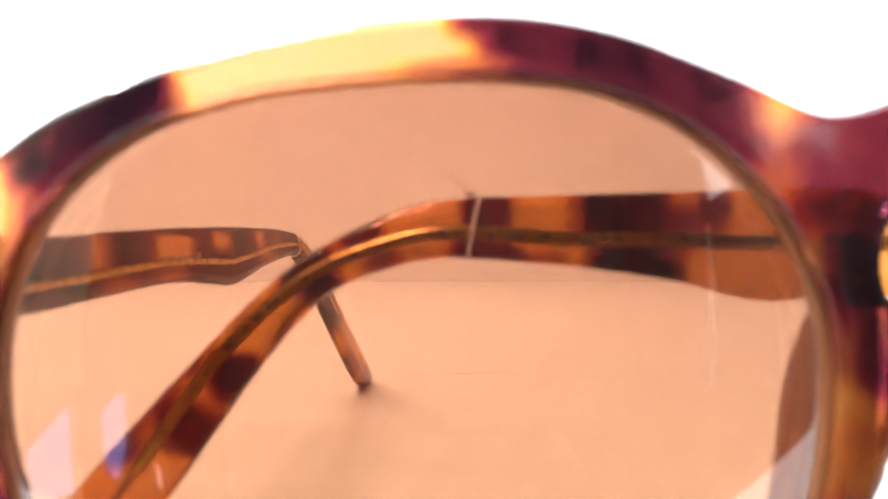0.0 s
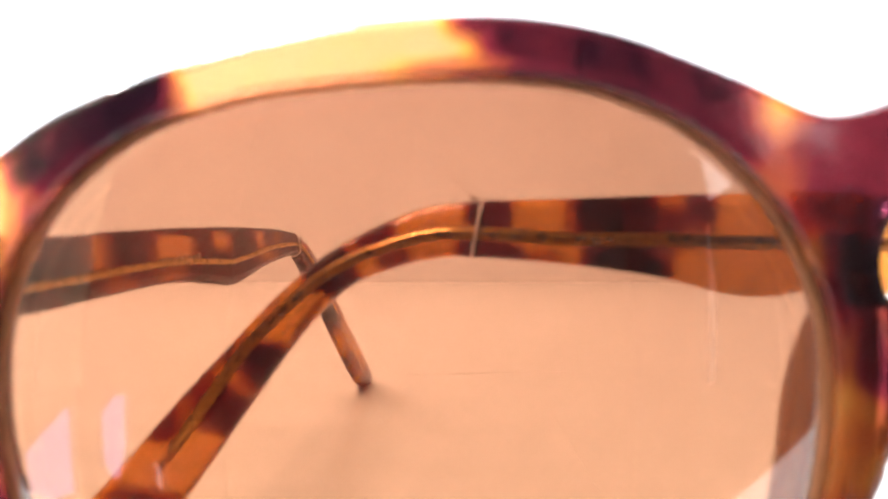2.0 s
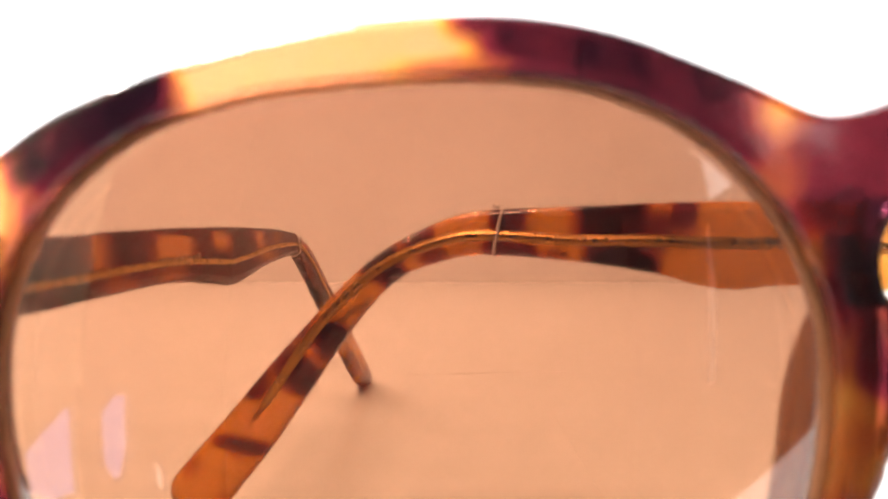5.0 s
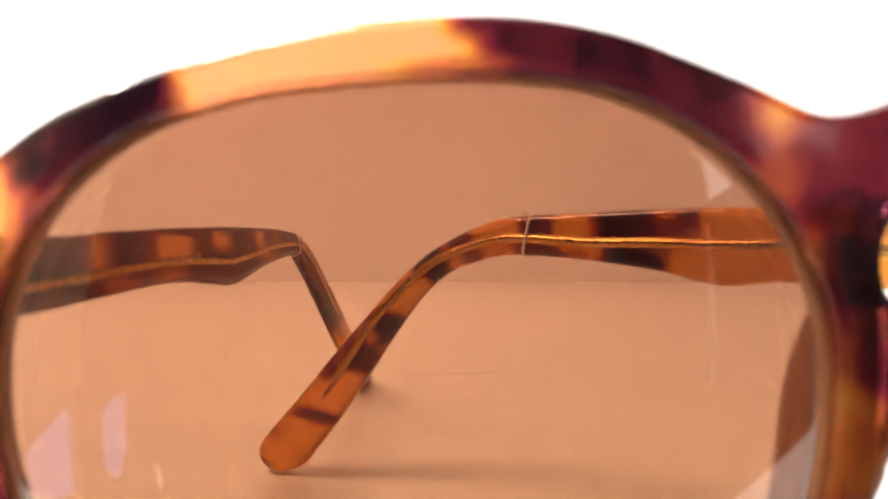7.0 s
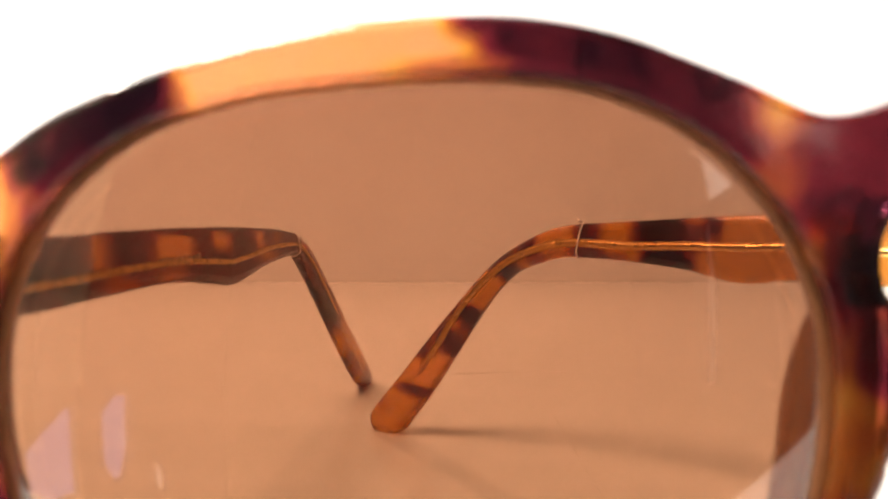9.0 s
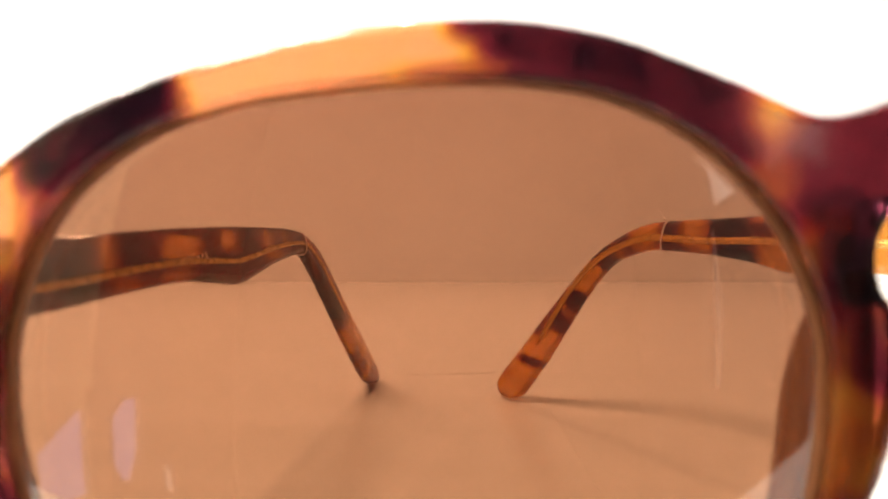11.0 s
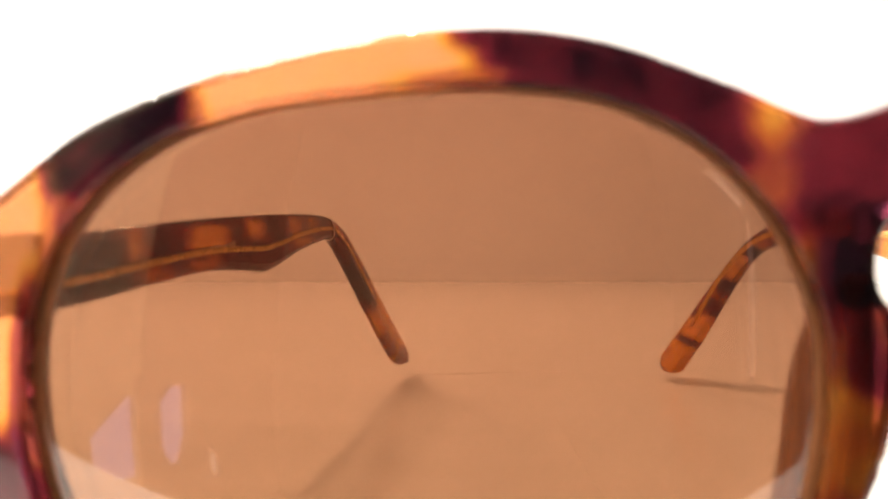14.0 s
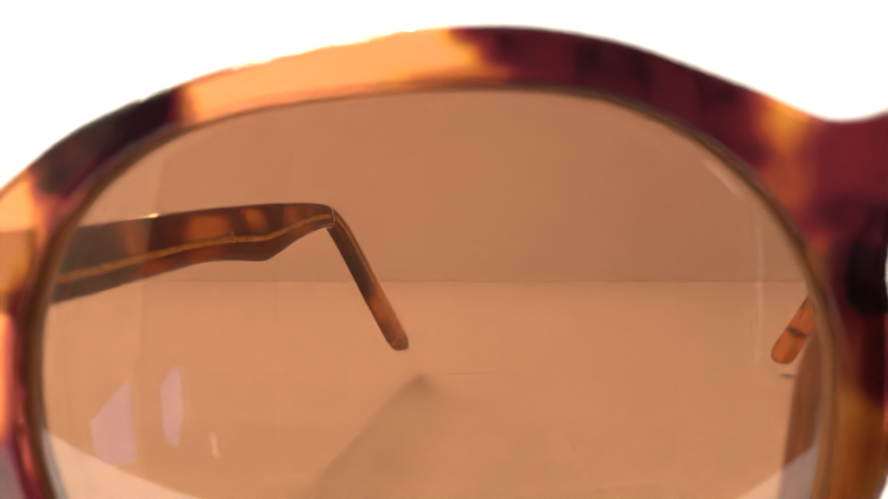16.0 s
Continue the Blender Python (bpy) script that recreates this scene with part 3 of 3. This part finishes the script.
def temple(name, stations, inner, spots, course, reach, proud, label):
    """One arm: a flat acetate bar, rounded all round, widest before the ear, with its hook and its brass core. inner: the sign of x on its inner side."""
    bm = bmesh.new()
    S = catmull(stations, 14, False)
    sides, rings, centre = 36, [], []
    for i, (s0, h0, s1, h1) in enumerate(S):
        c = np.array([(s0 + s1) / 2, (h0 + h1) / 2])
        e = np.array([(s0 - s1) / 2, (h0 - h1) / 2])
        half = np.hypot(*e)
        ear = min(1.0, max(0.0, (c[0] - 85) / 20))
        th = min(1.35 + 0.35 * ear, half)
        ring = []
        for k in range(sides):
            a = 2 * math.pi * k / sides
            p = 0.45 + 0.3 * ear
            ca, sa = math.copysign(abs(math.cos(a)) ** p, math.cos(a)), math.copysign(abs(math.sin(a)) ** p, math.sin(a))
            q = c + e * ca
            ring.append(bm.verts.new((th * sa / 1000, q[0] / 1000, q[1] / 1000)))
        rings.append(ring)
        centre.append((c, e, th))
    for A, B in zip(rings, rings[1:]):
        for k in range(sides):
            bm.faces.new((A[k], A[(k + 1) % sides], B[(k + 1) % sides], B[k]))
    bm.faces.new(rings[0])
    bm.faces.new(rings[-1])
    ob = part(name, bm, TORTOISE, glasses, label)
    set_cloud(ob, [(60, 0, 120, 60, 0.2)] + [(*q[:4], q[4] * (0.77 if q[4] > 0 else 1), *(q[5:] or (0.75,))) for q in spots], 1, 2)
    # the core lies at the inner face, from the hinge to the middle of the hook
    bm = bmesh.new()
    def line(depth, shift):
        """A path along the inner face, shift mm above the core's own line."""
        out = []
        for c, e, th in centre:
            if c[0] < reach:
                f = np.interp(c[0], [a for a, b in course], [b for a, b in course]) + shift / np.hypot(*e)
                q = c + e * f
                out.append((inner * (th + depth) / 1000, q[0] / 1000, q[1] / 1000))
        return out[::3] + out[-1:]

    taper = lambda r: (lambda u: r * (1.0 if u < 0.95 else max(0.08, (1 - u) / 0.05)))
    tube(bm, line(proud, 0.0), taper(0.00062), 10)
    part("core_wire", bm, BRONZE, ob, "thin bronze-coloured core wire")
    if inner < 0:
        for shift in (0.56, -0.56):
            bm = bmesh.new()
            tube(bm, line(-0.03, shift), taper(0.0001), 6)
            part("channel_edge", bm, DULL_BRASS, ob, "bright brass-coloured edge of the core's channel")
    # hinge leaf and barrel
    bm = bmesh.new()
    box(bm, (inner * 0.0013 - 0.0006, -0.001, 0.001), (inner * 0.0013 + 0.0006, 0.012, 0.006))
    for i in range(3):
        tube(bm, [(0, -0.0015, 0.0005 + 0.002 * i), (0, -0.0015, 0.0022 + 0.002 * i)], 0.0012, 12)
    part("hinge", bm, STEEL, ob, "small steel hinge", smooth=False)
    return ob


FAR_SPOTS = [(4, 4, 10, 9, 0.9), (74.0, 6.0, 1.7, 2.6, 0.85), (77.2, 4.2, 2.4, 2.8, 0.8), (81.5, 5.2, 4.2, 4.2, 1.1), (77.2, 7.0, 1.2, 0.9, -0.36), (85.9, 5.0, 0.9, 3.0, 0.6), (93.7, 4.0, 2.5, 2.4, 0.95),
             (80.4, 0.2, 4.4, 2.3, 1.15), (76.3, 2.0, 1.0, 1.0, 0.75), (87.6, 0.5, 2.0, 1.7, 0.55), (93.0, 0.5, 4.0, 1.5, 0.9), (98.6, -0.2, 1.4, 0.8, -0.36), (102.5, -1.2, 2.2, 1.6, 0.75),
             (105.0, 1.2, 2.4, 2.2, 0.95), (109.4, -2.4, 2.8, 2.4, 1.05), (99.3, 4.2, 2.7, 1.4, -0.14), (107.2, -4.6, 2.3, 1.9, 1.05), (115.4, -13.4, 2.8, 2.5, 1.1), (119.7, -11.8, 1.6, 2.4, 0.85), (122.6, -16.0, 2.6, 3.4, 0.72), (117.6, -11.0, 1.6, 1.6, 0.6),
             (125.8, -20.6, 2.2, 2.2, 0.9), (119.2, -18.4, 3.0, 3.0, 1.0), (115.3, -6.9, 2.0, 1.8, -0.3), (111.2, -7.9, 1.8, 1.5, -0.2), (117.4, -15.4, 0.7, 0.9, -0.32), (124.0, -25.2, 4.6, 2.3, -0.12, 0.5), (120.0, -22.6, 1.6, 1.7, -0.12, 0.5), (126.0, -29.0, 5.5, 1.2, 0.95, 0.9), (127.0, -30.6, 1.4, 0.9, 0.6), (129.6, -36.0, 1.8, 1.0, 0.55, 1.1), (134.6, -33.0, 1.3, 2.8, 0.6, 1.1), (128.6, -33.0, 0.7, 1.0, 0.5)]
NEAR_SPOTS = [(45.0, 2.5, 60.0, 14.0, 0.9), (14.0, 2.5, 14.0, 8.0, 1.0), (33.5, 4.6, 3.4, 3.0, 1.0), (54.8, 4.6, 1.8, 3.0, 0.95), (69.5, 4.6, 3.4, 3.2, 1.0), (82.2, 4.6, 1.5, 2.2, 0.95), (46.0, 4.0, 6.2, 2.0, -0.1, 0.4), (61.0, 4.5, 3.5, 1.6, -0.1, 0.4), (77.6, 4.3, 2.6, 1.8, -0.08, 0.4), (86.4, 4.2, 2.0, 1.5, -0.1, 0.4), (28.0, 3.8, 1.9, 2.4, -0.28), (44.0, 0.4, 5.0, 1.0, -0.4),
              (82.0, 1.2, 5.5, 0.8, -0.3), (32.0, 0.2, 4.0, 1.0, -0.42), (100.6, 3.4, 1.4, 1.6, -0.3), (104.8, -2.2, 4.6, 4.0, 1.0), (110.6, -7.2, 4.8, 4.6, 1.1),
              (116.2, -12.0, 4.8, 4.6, 1.2), (121.0, -16.4, 3.8, 3.6, 1.1), (112.6, -5.6, 1.4, 1.3, -0.3), (127.3, -21.3, 3.0, 3.0, -0.12), (131.0, -28.2, 2.6, 2.6, 1.1),
              (135.4, -32.2, 2.6, 2.6, 1.0), (139.0, -26.6, 0.9, 0.8, 0.6), (130.4, -20.4, 1.3, 1.2, 0.8), (141.4, -30.4, 1.3, 1.6, 0.85), (136.4, -24.8, 1.0, 1.1, 0.75), (129.0, -24.6, 1.0, 1.0, 0.7), (146.0, -38.0, 6.5, 4.2, 0.85, 1.2)]

near_temple = temple("temple_arm", TEMPLE_NEAR, 1, NEAR_SPOTS, [(0, -0.35), (60, -0.2), (110, 0.0)], 127, -0.44, "tortoiseshell temple arm, opened out, its tip on the table")
far_temple = temple("temple_arm", TEMPLE_FAR, -1, FAR_SPOTS, [(0, 0.0), (70, 0.05), (86, -0.25), (98, -0.1), (108, 0.1), (116, 0.34), (122, 0.08), (128, 0.0)], 126.2, -0.4, "tortoiseshell temple arm swinging open on its hinge")


def thread_loop(parent, at, tail):
    """A fine thread tied once round a temple just before its hook, with two short ends."""
    bm = bmesh.new()
    s0, top, low = at
    pts = []
    for k in range(28):
        a = 2 * math.pi * k / 28
        ca, sa = math.copysign(abs(math.cos(a)) ** 0.7, math.cos(a)), math.copysign(abs(math.sin(a)) ** 0.7, math.sin(a))
        h = (top + low) / 2 + (top - low + 0.3) / 2 * ca
        pts.append((1.75 * sa / 1000, (s0 + 0.3 - 0.1 * (h - low)) / 1000, h / 1000))
    tube(bm, pts, 0.00017, 6, True)
    if tail:
        # the knot on the upper edge
        tube(bm, [(-0.0009, (s0 + 0.2) / 1000, (top + 0.2) / 1000), (-0.0006, (s0 + 0.7) / 1000, (top + 0.45) / 1000), (-0.0003, (s0 + 1.2) / 1000, (top + 0.3) / 1000)], lambda u: 0.00034 * math.sin(math.pi * (0.15 + 0.7 * u)), 8)
        for end in ((0.3, 3.6, 3.4), (-0.4, -1.4, 1.0)):
            p = [(-0.0004, (s0 + 0.7) / 1000, (top + 0.1) / 1000), (end[0] / 3000, (s0 + end[1] * 0.6) / 1000, (top + end[2] * 0.45) / 1000), (end[0] / 1000, (s0 + end[1]) / 1000, (top + end[2] * 0.7) / 1000)]
            tube(bm, [tuple(q) for q in catmull(p, 6, False)], 0.00008, 5)
    return part("thread", bm, THREAD, parent, "fine white thread tied round the temple")


thread_loop(far_temple, (94.6, 5.4, -0.2), True)
thread_loop(near_temple, (97.5, 5.6, 0.7), False)


def temple_print():
    """Small pale marks printed on the inner face of the opened temple."""
    bm = bmesh.new()
    for i, (s, w) in enumerate(((45.0, 0.45), (46.2, 0.7), (47.6, 0.35), (48.8, 0.8), (50.4, 0.5), (51.6, 0.6))):
        box(bm, (0.00136, s / 1000, 0.0021), (0.00139, (s + w) / 1000, 0.0028 + 0.0002 * (i % 3)))
    return part("printed_mark", bm, PRINT, near_temple, "pale printed size marks", smooth=False)


temple_print()

# ---- what moves: the near arm is fixed to the front, the far arm swings open, then the front is pulled round ----
HINGE_NEAR = Vector((-0.0443, 0.0536, DESIGN - 0.0056))
HINGE_FAR = Vector((0.0964, 0.0552, DESIGN - 0.0096))
SIZE_NEAR, SIZE_FAR = 0.83, 0.93          # the arms' size against their plan, taken from the eye
for arm, size in ((near_temple, SIZE_NEAR), (far_temple, SIZE_FAR)):
    for ob in (arm, *arm.children):
        ob.data.transform(Matrix.Scale(size, 4))
UPRIGHT_EYE = Vector((0, 0, DESIGN))
LEAN = Matrix.Translation((0, 0, EYE)) @ Matrix.Rotation(radians(-TILT), 4, "X") @ Matrix.Translation(-UPRIGHT_EYE)


def turn(axis, degrees):
    return Matrix.Rotation(radians(degrees), 4, axis)


def arm_pose(front, hinge, size, lean, swing, rise):
    """An arm on its hinge, in the space of the sunglasses, whose pose in their plan is front."""
    placed = front @ Matrix.Translation(hinge - BASE) @ turn("Y", lean) @ turn("X", 1.455) @ turn("Z", swing) @ turn("X", rise)
    placed.translation = UPRIGHT_EYE + size * (placed.translation - UPRIGHT_EYE)
    return front.inverted() @ placed


def motions():
    # seconds, millimetres, degrees
    stand = [(0.0, 0, 0, 0, 0, 0, 0), (9.2, 0, 0, 0, 0, 0, 0), (11.5, 0.03, 0.36, 0.08, -0.6, -0.14, -1.06), (12.0, -0.03, 0.66, 0.02, -0.76, -0.1, -1.95), (12.5, -0.04, 0.82, 0.0, -0.96, -0.1, -3.1),
             (13.0, 0.0, 0.83, -0.03, -0.58, -0.13, -3.16), (13.5, -0.02, 0.86, -0.1, -0.08, -0.11, -3.28), (14.0, -0.03, 0.88, -0.17, 0.45, -0.09, -3.38), (14.5, -0.02, 0.85, -0.25, 0.92, -0.06, -3.41),
             (15.0, 0.0, 0.83, -0.33, 1.44, -0.03, -3.46), (15.5, 0.02, 0.77, -0.4, 1.84, -0.02, -3.53), (16.0, 0.03, 0.72, -0.47, 2.24, 0.0, -3.53)]
    fronts = {t: pose(BASE.x + x / 1000, BASE.y + y / 1000, z / 1000, a, b, c) for t, x, y, z, a, b, c in stand}
    rest = fronts[0.0]
    walk(glasses, [(t, LEAN @ m) for t, m in fronts.items()])
    swing = [(0.0, 85.5, 0), (0.5, 84.7, 0), (1.5, 83.1, 0), (2.5, 80.6, 0), (3.5, 78.1, 0), (4.0, 76.7, 0), (6.5, 66.0, 0), (7.0, 64.2, 0), (7.5, 62.1, 0), (8.0, 60.2, 0),
             (8.5, 54.8, 0), (9.0, 51.7, 0.05), (11.5, 33.5, 2.3), (12.0, 31.6, 2.75), (12.5, 27.0, 3.5), (13.0, 24.0, 3.6), (13.5, 21.3, 3.5), (14.0, 18.1, 3.4), (14.5, 14.4, 3.45),
             (15.0, 11.2, 3.4), (15.5, 7.8, 3.4), (16.0, 4.8, 3.4)]
    walk(far_temple, [(t, arm_pose(fronts.get(t, rest), HINGE_FAR, SIZE_FAR, 5.3, a, b)) for t, a, b in swing])
    give = [(0.0, 0, 0), (9.2, 0, 0), (11.5, 0.43, 0.87), (12.0, 0.68, 1.2), (12.5, 0.8, 2.0), (13.0, 0.74, 2.05), (13.5, 0.6, 1.9), (14.0, 0.48, 1.72), (14.5, 0.43, 1.65), (15.0, 0.37, 1.5), (15.5, 0.32, 1.47), (16.0, 0.31, 1.44)]
    walk(near_temple, [(t, arm_pose(fronts.get(t, rest), HINGE_NEAR, SIZE_NEAR, -5.3, -6.95 - a, b)) for t, a, b in give])


motions()
